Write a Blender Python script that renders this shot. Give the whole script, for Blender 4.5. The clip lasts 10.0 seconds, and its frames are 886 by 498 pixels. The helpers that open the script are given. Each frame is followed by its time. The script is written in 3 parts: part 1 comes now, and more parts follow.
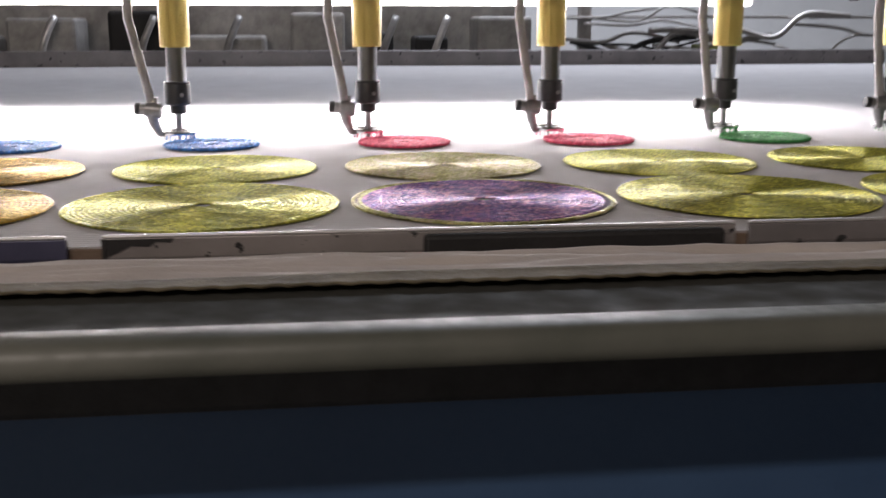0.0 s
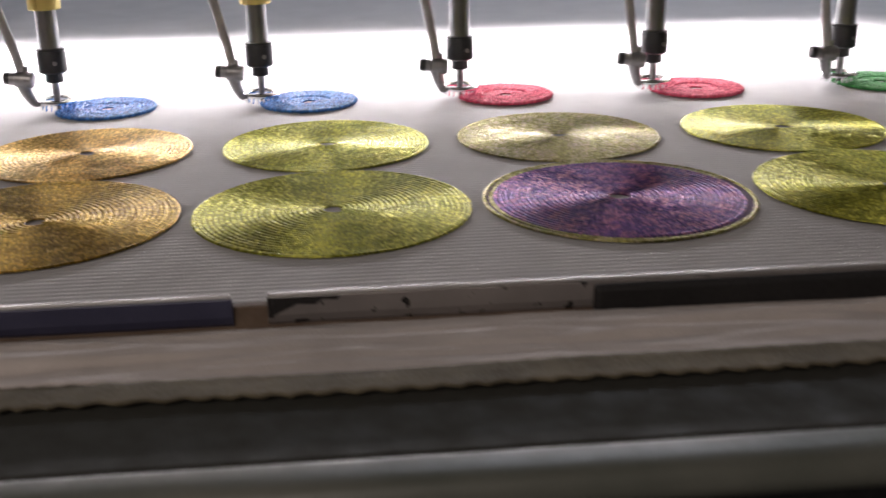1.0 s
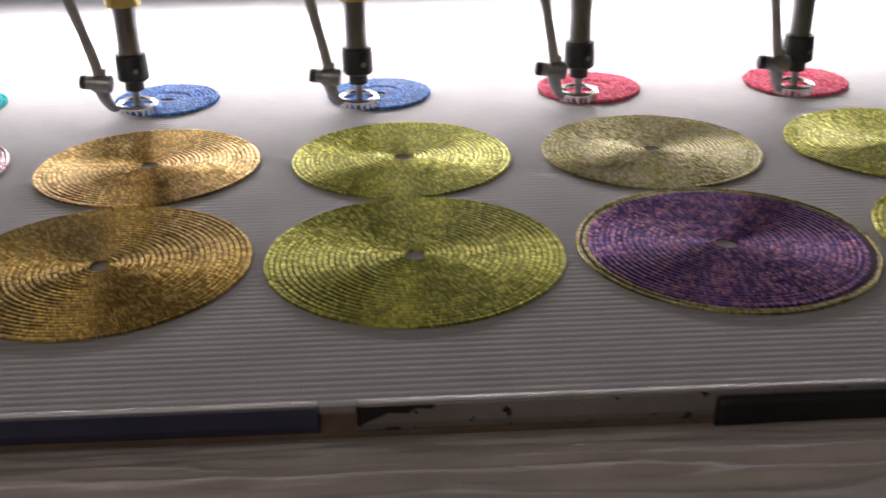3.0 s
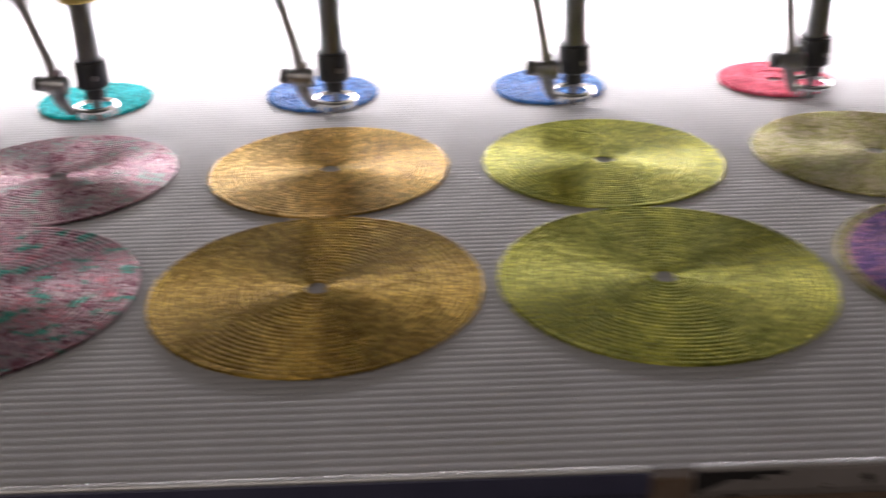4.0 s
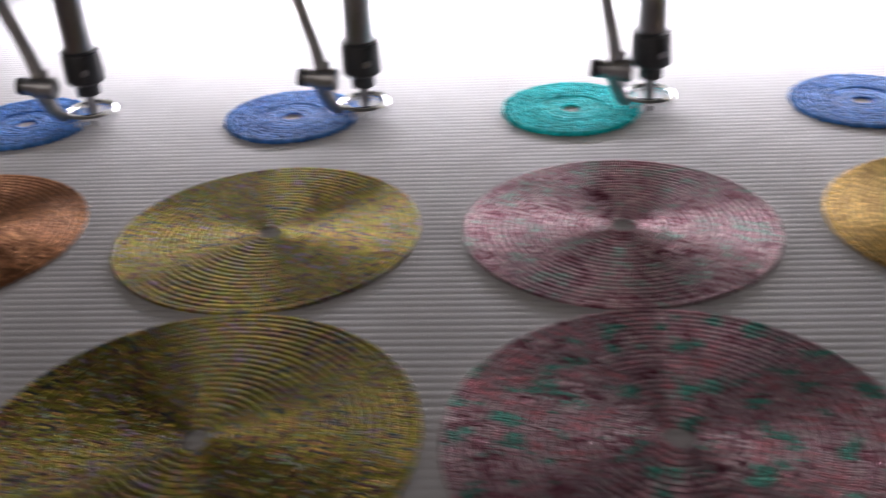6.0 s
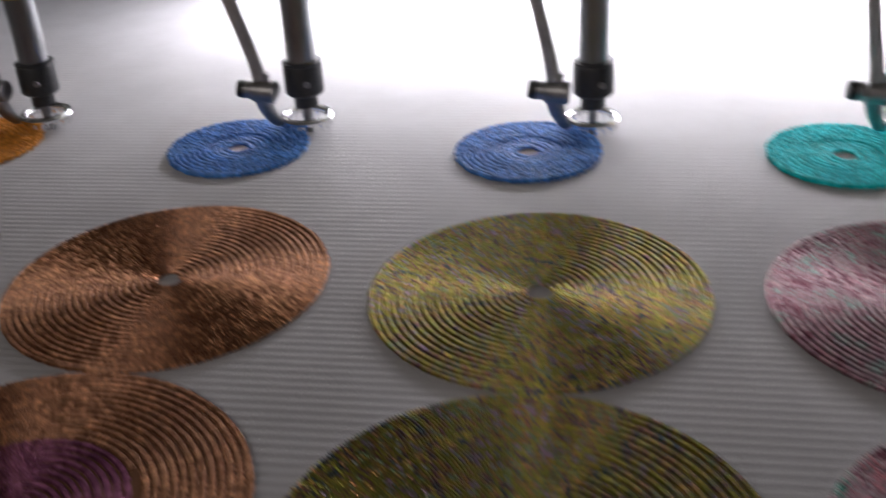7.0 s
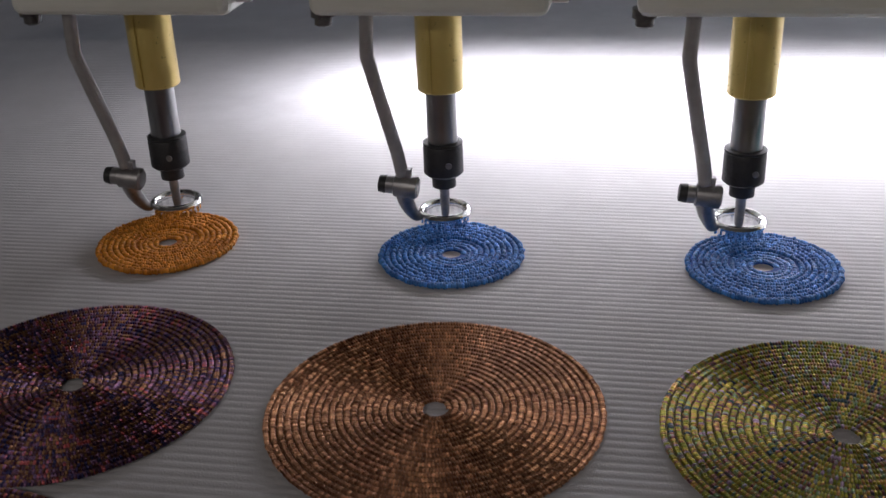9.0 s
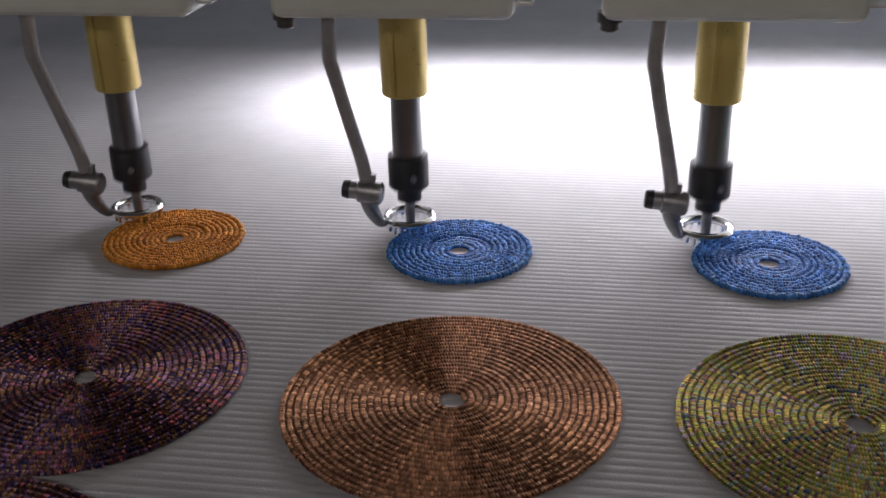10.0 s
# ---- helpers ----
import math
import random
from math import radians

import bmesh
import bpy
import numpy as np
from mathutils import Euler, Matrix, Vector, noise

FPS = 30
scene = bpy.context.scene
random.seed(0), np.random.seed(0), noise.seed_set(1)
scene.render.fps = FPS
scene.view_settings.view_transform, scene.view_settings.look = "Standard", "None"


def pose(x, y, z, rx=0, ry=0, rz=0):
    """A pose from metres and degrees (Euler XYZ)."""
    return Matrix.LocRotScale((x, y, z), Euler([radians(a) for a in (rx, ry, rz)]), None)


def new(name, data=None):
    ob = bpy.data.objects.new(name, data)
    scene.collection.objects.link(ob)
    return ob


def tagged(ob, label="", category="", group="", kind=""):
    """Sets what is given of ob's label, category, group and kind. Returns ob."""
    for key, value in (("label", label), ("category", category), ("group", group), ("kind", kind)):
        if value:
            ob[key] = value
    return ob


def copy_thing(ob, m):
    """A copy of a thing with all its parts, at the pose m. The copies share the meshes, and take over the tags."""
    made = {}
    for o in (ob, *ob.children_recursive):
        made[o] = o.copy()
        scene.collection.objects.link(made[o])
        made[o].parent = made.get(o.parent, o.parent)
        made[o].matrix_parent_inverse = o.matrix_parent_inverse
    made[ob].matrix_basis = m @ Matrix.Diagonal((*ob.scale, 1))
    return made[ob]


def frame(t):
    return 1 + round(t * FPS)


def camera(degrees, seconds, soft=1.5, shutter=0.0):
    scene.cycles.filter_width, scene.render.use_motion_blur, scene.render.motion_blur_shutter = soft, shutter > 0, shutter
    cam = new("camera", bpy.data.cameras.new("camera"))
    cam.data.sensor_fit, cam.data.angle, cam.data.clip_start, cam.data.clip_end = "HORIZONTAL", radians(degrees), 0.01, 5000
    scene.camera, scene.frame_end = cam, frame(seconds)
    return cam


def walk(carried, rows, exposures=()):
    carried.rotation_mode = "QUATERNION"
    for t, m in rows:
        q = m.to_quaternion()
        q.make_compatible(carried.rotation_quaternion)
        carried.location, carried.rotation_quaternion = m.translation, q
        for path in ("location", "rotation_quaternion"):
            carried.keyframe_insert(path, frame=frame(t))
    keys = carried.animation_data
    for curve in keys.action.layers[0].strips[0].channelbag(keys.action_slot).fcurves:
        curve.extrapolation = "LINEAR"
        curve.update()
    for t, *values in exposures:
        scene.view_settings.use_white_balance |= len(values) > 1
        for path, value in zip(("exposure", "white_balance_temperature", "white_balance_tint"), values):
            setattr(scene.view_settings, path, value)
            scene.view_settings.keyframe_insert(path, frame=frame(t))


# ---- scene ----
# A row of stitching heads over a ribbed cloth on a long machine table. The cloth's frame circles under the needles.
TABLE = 0.8          # height of the cloth
PITCH = 0.2          # from head to head
HEADS = 10
CENTRE, RADIUS = (-0.0017, -0.0025), 0.0494   # the circle on which the cloth travels

# path of the camera: seconds, place, turn; and the angle of the cloth on its circle
# <path>
PATH = (
    (0.00, 1.1440, -1.1335, 0.9310, 77.43, -0.05, -7.00),
    (0.50, 1.1186, -1.1008, 0.9655, 74.25, 0.35, -6.39),
    (0.80, 1.0982, -1.0732, 0.9961, 71.72, 0.87, -6.45),
    (1.00, 1.0907, -1.0496, 1.0202, 69.94, 0.96, -5.27),
    (1.50, 1.0607, -1.0135, 1.0471, 67.53, 0.62, -4.97),
    (2.00, 1.0662, -0.9723, 1.0683, 65.73, 0.62, -3.86),
    (2.20, 1.0630, -0.9626, 1.0724, 65.23, 0.71, -3.93),
    (3.50, 0.9850, -0.8851, 1.0890, 64.75, 1.20, -1.73),
    (4.00, 0.8821, -0.8439, 1.0850, 63.60, 1.55, -1.17),
    (4.20, 0.8459, -0.8293, 1.0817, 63.56, 2.25, -0.05),
    (4.50, 0.7923, -0.8124, 1.0871, 62.77, 2.31, -0.14),
    (5.00, 0.7158, -0.7752, 1.0807, 61.71, 1.81, 0.34),
    (5.50, 0.6308, -0.7200, 1.0794, 61.07, 2.85, 2.54),
    (5.70, 0.5815, -0.7032, 1.0789, 60.84, 3.10, 3.14),
    (6.80, 0.4232, -0.6834, 1.0757, 61.10, 2.76, 6.69),
    (7.00, 0.4164, -0.6690, 1.0788, 61.20, 3.09, 8.78),
    (7.30, 0.3916, -0.6560, 1.0835, 62.02, 2.78, 9.95),
    (7.50, 0.3678, -0.6598, 1.0823, 62.19, 3.18, 10.37),
    (8.00, 0.3248, -0.6670, 1.0838, 62.09, 3.50, 11.42),
    (8.50, 0.3121, -0.6683, 1.0912, 63.36, 2.37, 9.98),
    (8.80, 0.3200, -0.6610, 1.1007, 63.98, 2.16, 9.81),
    (9.00, 0.3222, -0.6606, 1.1067, 64.10, 2.08, 9.57),
    (9.50, 0.3198, -0.6557, 1.1108, 63.57, 1.80, 8.90),
    (10.00, 0.3312, -0.6528, 1.0980, 64.82, 1.46, 8.65),
)
# seconds, angle on the circle, and how far the cloth strays from it
TURN = (
    (0.00, -37.6, 0.0003, -0.0002),
    (0.50, -22.4, -0.0003, -0.0002),
    (1.00, 1.9, 0.0002, 0.0003),
    (1.50, 8.9, -0.0001, -0.0008),
    (2.00, 25.3, 0.0007, -0.0008),
    (2.75, 55.8, 0.0005, -0.0004),
    (3.50, 86.4, 0.0003, -0.0001),
    (4.00, 104.8, 0.0004, -0.0005),
    (4.50, 126.6, 0.0005, -0.0009),
    (5.00, 143.8, 0.0010, -0.0008),
    (5.50, 153.7, -0.0022, 0.0019),
    (6.25, 187.0, -0.0012, 0.0005),
    (7.00, 220.3, -0.0003, -0.0010),
    (7.50, 232.1, -0.0016, -0.0019),
    (8.00, 250.2, 0.0006, 0.0021),
    (8.50, 268.0, -0.0001, 0.0019),
    (9.00, 288.2, -0.0004, 0.0014),
    (9.50, 304.5, 0.0009, -0.0015),
    (10.00, 325.9, 0.0006, -0.0001),
)
# </path>
cam = camera(46.03, 10.0, soft=1.35, shutter=0.8)
walk(cam, [(r[0], pose(*r[1:])) for r in PATH],
     exposures=[(0.0, 0.97, 6500, 10), (0.5, 0.84, 6500, 10), (1.0, 0.57, 6500, 10), (1.5, 0.40, 6500, 10), (2.0, 0.20, 6500, 10), (3.5, 0.02, 6450, 10), (4.0, 0.22, 6400, 10), (4.5, 0.02, 6350, 10),
                (5.0, 0.05, 6300, 10), (5.5, 0.03, 6250, 10), (7.0, -0.05, 6150, 9), (7.4, 0.0, 6150, 9), (8.0, 0.18, 6150, 9), (8.5, -0.1, 6150, 9), (9.0, -0.36, 6120, 9), (9.5, -0.42, 6120, 9), (10.0, -0.4, 6120, 9)])

# ---- light ----
world = bpy.data.worlds.new("world")
scene.world = world
world.use_nodes = True
world.node_tree.nodes["Background"].inputs[0].default_value = (0.75, 0.85, 1.0, 1)
world.node_tree.nodes["Background"].inputs[1].default_value = 0.05


def area_lamp(name, m, sx, sy, watts, colour, spread=180):
    data = bpy.data.lights.new(name, "AREA")
    data.shape, data.size, data.size_y = "RECTANGLE", sx, sy
    data.energy, data.color, data.spread = watts, colour, radians(spread)
    ob = new(name, data)
    ob.matrix_basis = m
    return ob


LAMP_X0, LAMP_X1, LAMP_Y, LAMP_Z = 0.06, 1.77, 0.345, TABLE + 0.146
area_lamp("strip_light", pose((LAMP_X0 + LAMP_X1) / 2, LAMP_Y, LAMP_Z - 0.004, -21, 0, 0),
          LAMP_X1 - LAMP_X0, 0.045, 11.5, (1.0, 0.93, 0.97), 150)
# unseen fill lamps, added: two warm ones in front, a bluish one behind
for lx in (-1.7, 0.2):
    area_lamp("ceiling_light", pose(lx, -3.2, 2.93), 1.2, 0.15, 24, (1.0, 0.88, 0.80))
area_lamp("rear_ceiling_light", pose(2.4, 2.8, 2.93), 2.4, 1.2, 55, (0.84, 0.88, 1.0))


# ---- materials ----
def material(name):
    m = bpy.data.materials.new(name)
    m.use_nodes = True
    t = m.node_tree
    return m, t, t.nodes["Principled BSDF"]


def node(t, kind, **values):
    n = t.nodes.new(kind)
    for k, v in values.items():
        n.inputs[k.replace("_", " ")].default_value = v
    return n


def ramp(t, fac, stops, flat=False):
    n = t.nodes.new("ShaderNodeValToRGB")
    n.color_ramp.interpolation = "CONSTANT" if flat else "LINEAR"
    e = n.color_ramp.elements
    while len(e) < len(stops):
        e.new(0.5)
    for el, (p, c) in zip(e, stops):
        el.position, el.color = p, (*c, 1)
    t.links.new(fac, n.inputs[0])
    return n.outputs[0]


def bump(t, height, strength, distance, bsdf):
    b = node(t, "ShaderNodeBump", Strength=strength, Distance=distance)
    t.links.new(height, b.inputs["Height"])
    t.links.new(b.outputs[0], bsdf.inputs["Normal"])


def plain(name, c0, c1, scale, rough, metal=0.0, fine=400.0, relief=0.2, spots=None):
    """Two tones by large noise, gloss varied, fine relief; spots: worn flecks (colour, scale, amount)."""
    m, t, b = material(name)
    tc = t.nodes.new("ShaderNodeTexCoord")
    n = node(t, "ShaderNodeTexNoise", Scale=scale, Detail=6.0, Roughness=0.65)
    t.links.new(tc.outputs["Object"], n.inputs["Vector"])
    col = ramp(t, n.outputs[0], [(0.3, c0), (0.7, c1)])
    if spots:
        sn = node(t, "ShaderNodeTexNoise", Scale=spots[1], Detail=3.0)
        t.links.new(tc.outputs["Object"], sn.inputs["Vector"])
        mask = ramp(t, sn.outputs[0], [(spots[2], (0, 0, 0)), (spots[2] + 0.02, (1, 1, 1))])
        mix = t.nodes.new("ShaderNodeMixRGB")
        t.links.new(mask, mix.inputs[0])
        t.links.new(col, mix.inputs[1])
        mix.inputs[2].default_value = (*spots[0], 1)
        col = mix.outputs[0]
    t.links.new(col, b.inputs["Base Color"])
    b.inputs["Metallic"].default_value = metal
    f = node(t, "ShaderNodeTexNoise", Scale=fine, Detail=3.0)
    t.links.new(tc.outputs["Object"], f.inputs["Vector"])
    r = ramp(t, f.outputs[0], [(0.3, (rough * 0.8,) * 3), (0.7, (min(1, rough * 1.2),) * 3)])
    t.links.new(r, b.inputs["Roughness"])
    bump(t, f.outputs[0], relief, 0.0006, b)
    return m


def bead(name, stops, scale, rough=0.42, metal=0.93, patch=None, speck=0.35, shine=0.5, tone_range=0.5, along=True):
    """Small shiny beads: the tone changes from bead to bead, the hue in patches of about 1 / scale metres.
    patch: (colour, scale, amount) of further patches."""
    m, t, b = material(name)
    tc = t.nodes.new("ShaderNodeTexCoord")
    if along:
        uv = t.nodes.new("ShaderNodeUVMap")
        uv.uv_map = "along"
        split = t.nodes.new("ShaderNodeSeparateXYZ")
        t.links.new(uv.outputs[0], split.inputs[0])
        count = t.nodes.new("ShaderNodeMath")
        count.operation = "FLOOR"
        t.links.new(split.outputs[0], count.inputs[0])
        white = t.nodes.new("ShaderNodeTexWhiteNoise")
        white.noise_dimensions = "1D"
        t.links.new(count.outputs[0], white.inputs["W"])
        each = white.outputs["Value"]
    else:
        each = t.nodes.new("ShaderNodeNewGeometry").outputs["Random Per Island"]
    oi = t.nodes.new("ShaderNodeObjectInfo")
    off = t.nodes.new("ShaderNodeVectorMath")
    off.operation = "ADD"
    t.links.new(tc.outputs["Object"], off.inputs[0])
    t.links.new(oi.outputs["Random"], off.inputs[1])
    n = node(t, "ShaderNodeTexNoise", Scale=scale, Detail=3.0, Roughness=0.7)
    t.links.new(off.outputs[0], n.inputs["Vector"])
    mad = t.nodes.new("ShaderNodeMath")
    mad.operation = "MULTIPLY_ADD"
    mad.inputs[1].default_value = speck
    t.links.new(each, mad.inputs[0])
    sub = t.nodes.new("ShaderNodeMath")
    sub.operation = "SUBTRACT"
    sub.inputs[1].default_value = speck / 2
    t.links.new(n.outputs[0], sub.inputs[0])
    t.links.new(sub.outputs[0], mad.inputs[2])
    # lifted and greyed: a pale sheen is put into the bead colours
    if along:
        stops = [(p, tuple(c * 1.2 + 0.12 * max(rgb) for c in rgb)) for p, rgb in stops]
    col = ramp(t, mad.outputs[0], stops)
    if patch:
        pn = node(t, "ShaderNodeTexNoise", Scale=patch[1], Detail=2.0)
        t.links.new(off.outputs[0], pn.inputs["Vector"])
        tot = t.nodes.new("ShaderNodeMath")
        tot.operation = "MULTIPLY_ADD"
        tot.inputs[1].default_value = 0.14
        t.links.new(each, tot.inputs[0])
        t.links.new(pn.outputs[0], tot.inputs[2])
        mask = ramp(t, tot.outputs[0], [(patch[2], (0, 0, 0)), (patch[2] + 0.05, (1, 1, 1))])
        mix = t.nodes.new("ShaderNodeMixRGB")
        t.links.new(mask, mix.inputs[0])
        t.links.new(col, mix.inputs[1])
        mix.inputs[2].default_value = (*patch[0], 1)
        col = mix.outputs[0]
    # each bead a little lighter or darker; the brightest carry a painted glint
    tone = ramp(t, each, [(0.0, (max(0.35, 1 - tone_range * 0.7),) * 3), (0.25, (0.82, 0.82, 0.82)), (0.72, (1.05, 1.05, 1.05)), (1.0, (1 + tone_range * 0.9,) * 3)])
    mul = t.nodes.new("ShaderNodeMixRGB")
    mul.blend_type = "MULTIPLY"
    mul.inputs[0].default_value = 1.0
    t.links.new(col, mul.inputs[1])
    t.links.new(tone, mul.inputs[2])
    t.links.new(mul.outputs[0], b.inputs["Base Color"])
    b.inputs["Metallic"].default_value = metal
    b.inputs["Roughness"].default_value = rough
    b.inputs["Specular IOR Level"].default_value = shine
    if along:
        # thread wound across the cord: the sheen spreads along the turns
        b.inputs["Anisotropic"].default_value = 1.0
        # the winding slants a little differently from bead to bead
        slant = t.nodes.new("ShaderNodeMath")
        slant.operation = "MULTIPLY_ADD"
        slant.inputs[1].default_value, slant.inputs[2].default_value = 0.15, 0.175
        t.links.new(each, slant.inputs[0])
        t.links.new(slant.outputs[0], b.inputs["Anisotropic Rotation"])
        tan = t.nodes.new("ShaderNodeTangent")
        tan.direction_type, tan.axis = "RADIAL", "Z"
        t.links.new(tan.outputs[0], b.inputs["Tangent"])
    f = node(t, "ShaderNodeTexNoise", Scale=1800.0, Detail=2.0)
    t.links.new(tc.outputs["Object"], f.inputs["Vector"])
    bump(t, f.outputs[0], 0.02 if along else 0.12, 0.0005, b)
    return m


LIME = bead("lime_beads", [(0.3, (0.30, 0.31, 0.03)), (0.7, (0.46, 0.45, 0.06))], 40)
OLIVE = bead("olive_beads", [(0.35, (0.23, 0.21, 0.05)), (0.5, (0.33, 0.31, 0.09)), (0.65, (0.32, 0.26, 0.16))], 70)
GOLD = bead("gold_beads", [(0.3, (0.42, 0.26, 0.05)), (0.7, (0.58, 0.39, 0.10))], 40)
OCHRE = bead("ochre_beads", [(0.3, (0.34, 0.21, 0.02)), (0.7, (0.46, 0.31, 0.04))], 40)
MAUVE = bead("mauve_beads", [(0.34, (0.24, 0.07, 0.11)), (0.43, (0.40, 0.23, 0.27)), (0.52, (0.46, 0.38, 0.40)), (0.60, (0.36, 0.15, 0.19)), (0.68, (0.22, 0.34, 0.31))], 65, speck=0.26)
MAUVE_TEAL = bead("mauve_and_teal_beads", [(0.34, (0.22, 0.06, 0.10)), (0.42, (0.35, 0.19, 0.24)), (0.50, (0.46, 0.38, 0.41)), (0.57, (0.34, 0.18, 0.22)), (0.66, (0.38, 0.12, 0.15))], 60,
                  patch=((0.09, 0.33, 0.27), 72.0, 0.645), speck=0.24)
MULTI = bead("yellow_multicolour_beads", [(0.22, (0.10, 0.17, 0.20)), (0.32, (0.34, 0.13, 0.14)), (0.38, (0.46, 0.38, 0.03)), (0.46, (0.24, 0.28, 0.04)), (0.55, (0.48, 0.38, 0.04)),
             (0.61, (0.40, 0.16, 0.06)), (0.68, (0.14, 0.24, 0.10)), (0.78, (0.24, 0.16, 0.24))], 60, speck=0.46, tone_range=0.55)
COPPER = bead("copper_beads", [(0.3, (0.31, 0.13, 0.06)), (0.7, (0.45, 0.22, 0.10))], 60, tone_range=0.55)
DARK = bead("dark_multicolour_beads", [(0.24, (0.07, 0.06, 0.20)), (0.38, (0.12, 0.035, 0.05)), (0.5, (0.36, 0.18, 0.07)),
            (0.58, (0.11, 0.045, 0.05)), (0.7, (0.16, 0.09, 0.20)), (0.8, (0.3, 0.05, 0.05))], 80, speck=0.5, tone_range=0.7)
PURPLE = bead("purple_beads", [(0.3, (0.07, 0.03, 0.19)), (0.5, (0.15, 0.06, 0.23)), (0.7, (0.30, 0.11, 0.20))], 80, tone_range=0.55)
PLUM = bead("plum_beads", [(0.3, (0.20, 0.05, 0.12)), (0.7, (0.28, 0.09, 0.17))], 40)
BLUE = bead("blue_yarn", [(0.3, (0.02, 0.13, 0.46)), (0.7, (0.08, 0.28, 0.70))], 60, 0.42, 0.0, shine=0.5, speck=0.25, tone_range=0.35, along=False)
TEAL = bead("teal_yarn", [(0.3, (0.0, 0.47, 0.50)), (0.7, (0.03, 0.70, 0.73))], 60, 0.6, 0.0, shine=0.3, speck=0.25, tone_range=0.22, along=False)
RED = bead("red_yarn", [(0.3, (0.74, 0.08, 0.16)), (0.7, (0.88, 0.18, 0.28))], 60, 0.6, 0.0, shine=0.3, speck=0.25, tone_range=0.22, along=False)
GREEN = bead("green_yarn", [(0.3, (0.05, 0.25, 0.07)), (0.7, (0.10, 0.38, 0.12))], 60, 0.6, 0.0, shine=0.3, speck=0.25, tone_range=0.22, along=False)
ORANGE = bead("orange_yarn", [(0.3, (0.52, 0.18, 0.01)), (0.7, (0.78, 0.34, 0.04))], 60, 0.55, 0.1, shine=0.4, speck=0.25, tone_range=0.22, along=False)
# dark ground under each coil: thread colour with the shade between turns painted in
GROUND = {}
for top, rgb in ((LIME, (0.16, 0.15, 0.02)), (OLIVE, (0.14, 0.13, 0.05)), (GOLD, (0.21, 0.12, 0.03)), (OCHRE, (0.16, 0.09, 0.015)), (MAUVE, (0.16, 0.09, 0.11)),
                 (MAUVE_TEAL, (0.10, 0.05, 0.07)), (MULTI, (0.14, 0.12, 0.05)), (COPPER, (0.17, 0.075, 0.035)), (DARK, (0.06, 0.025, 0.035)), (PURPLE, (0.07, 0.035, 0.09)),
                 (BLUE, (0.012, 0.06, 0.26)), (TEAL, (0.0, 0.22, 0.2)), (RED, (0.34, 0.03, 0.06)), (GREEN, (0.03, 0.13, 0.04)), (ORANGE, (0.28, 0.09, 0.01))):
    GROUND[top.name] = plain(top.name + "_ground", rgb, tuple(c * 1.5 for c in rgb), 200, 0.8, 0, 900, 0.4)

CLOTH = plain("ribbed_grey_cloth", (0.46, 0.45, 0.46), (0.54, 0.53, 0.54), 14, 0.85, 0, 900, 0.35)
HEM = plain("olive_brown_hem", (0.085, 0.07, 0.045), (0.17, 0.14, 0.09), 30, 0.9, 0, 500, 0.6)
APRON = plain("beige_cloth_margin", (0.44, 0.39, 0.36), (0.55, 0.49, 0.46), 18, 0.9, 0, 700, 0.5)
LAMINATE = plain("grey_green_laminate", (0.030, 0.029, 0.024), (0.037, 0.036, 0.030), 3, 0.85, 0, 60, 0.0)
GAP_BROWN = plain("brown_gap_shade", (0.10, 0.065, 0.045), (0.17, 0.12, 0.085), 40, 0.7, 0, 300, 0.4)
# the nosing, several times lighter than the bar's laminate
NOSING = plain("lighter_grey_green_edge", (0.09, 0.095, 0.08), (0.15, 0.15, 0.13), 9, 0.45, 0, 150, 0.2)
STEEL = plain("brushed_steel", (0.23, 0.235, 0.24), (0.29, 0.295, 0.30), 20, 0.30, 1.0, 8, 0.0)
CHROME = plain("polished_chrome", (0.75, 0.75, 0.76), (0.85, 0.85, 0.86), 60, 0.12, 1.0, 500, 0.02)
BLACK = plain("black_rubber", (0.012, 0.013, 0.015), (0.03, 0.03, 0.034), 80, 0.5, 0, 600, 0.3)
BRASS = plain("yellow_anodised_brass", (0.58, 0.45, 0.13), (0.68, 0.54, 0.19), 12, 0.34, 0.35, 300, 0.03)
TUBE = plain("grey_plastic_tube", (0.28, 0.27, 0.27), (0.38, 0.37, 0.36), 60, 0.4, 0.2, 300, 0.1)
GUIDE = plain("dull_steel", (0.22, 0.22, 0.23), (0.36, 0.35, 0.35), 90, 0.4, 0.85, 400, 0.2)
BOLT = plain("dark_bolt_steel", (0.08, 0.08, 0.085), (0.2, 0.195, 0.195), 90, 0.36, 0.8, 400, 0.2)
CASING = plain("pale_grey_green_paint", (0.66, 0.68, 0.61), (0.74, 0.75, 0.69), 12, 0.45, 0, 500, 0.12)
WHITE_PAINT = plain("worn_white_paint", (0.20, 0.18, 0.175), (0.30, 0.27, 0.26), 15, 0.35, 0.2, 400, 0.2, ((0.015, 0.014, 0.014), 120.0, 0.635))
BLUE_PAINT = plain("dusty_blue_paint", (0.045, 0.045, 0.085), (0.07, 0.07, 0.12), 20, 0.4, 0.1, 400, 0.2)
GREY_PAINT = plain("worn_grey_paint", (0.13, 0.12, 0.12), (0.22, 0.2, 0.2), 15, 0.4, 0.1, 400, 0.2, ((0.03, 0.03, 0.03), 60.0, 0.66))
DARK_PAINT = plain("black_painted_metal", (0.008, 0.007, 0.0075), (0.018, 0.016, 0.016), 25, 0.6, 0.0, 400, 0.2)
EDGE = plain("bare_metal_edge", (0.6, 0.58, 0.57), (0.75, 0.72, 0.7), 60, 0.4, 0.6, 300, 0.04)
BRIGHT_EDGE = plain("polished_metal_edge", (0.7, 0.68, 0.67), (0.85, 0.83, 0.82), 60, 0.42, 0.8, 300, 0.03)
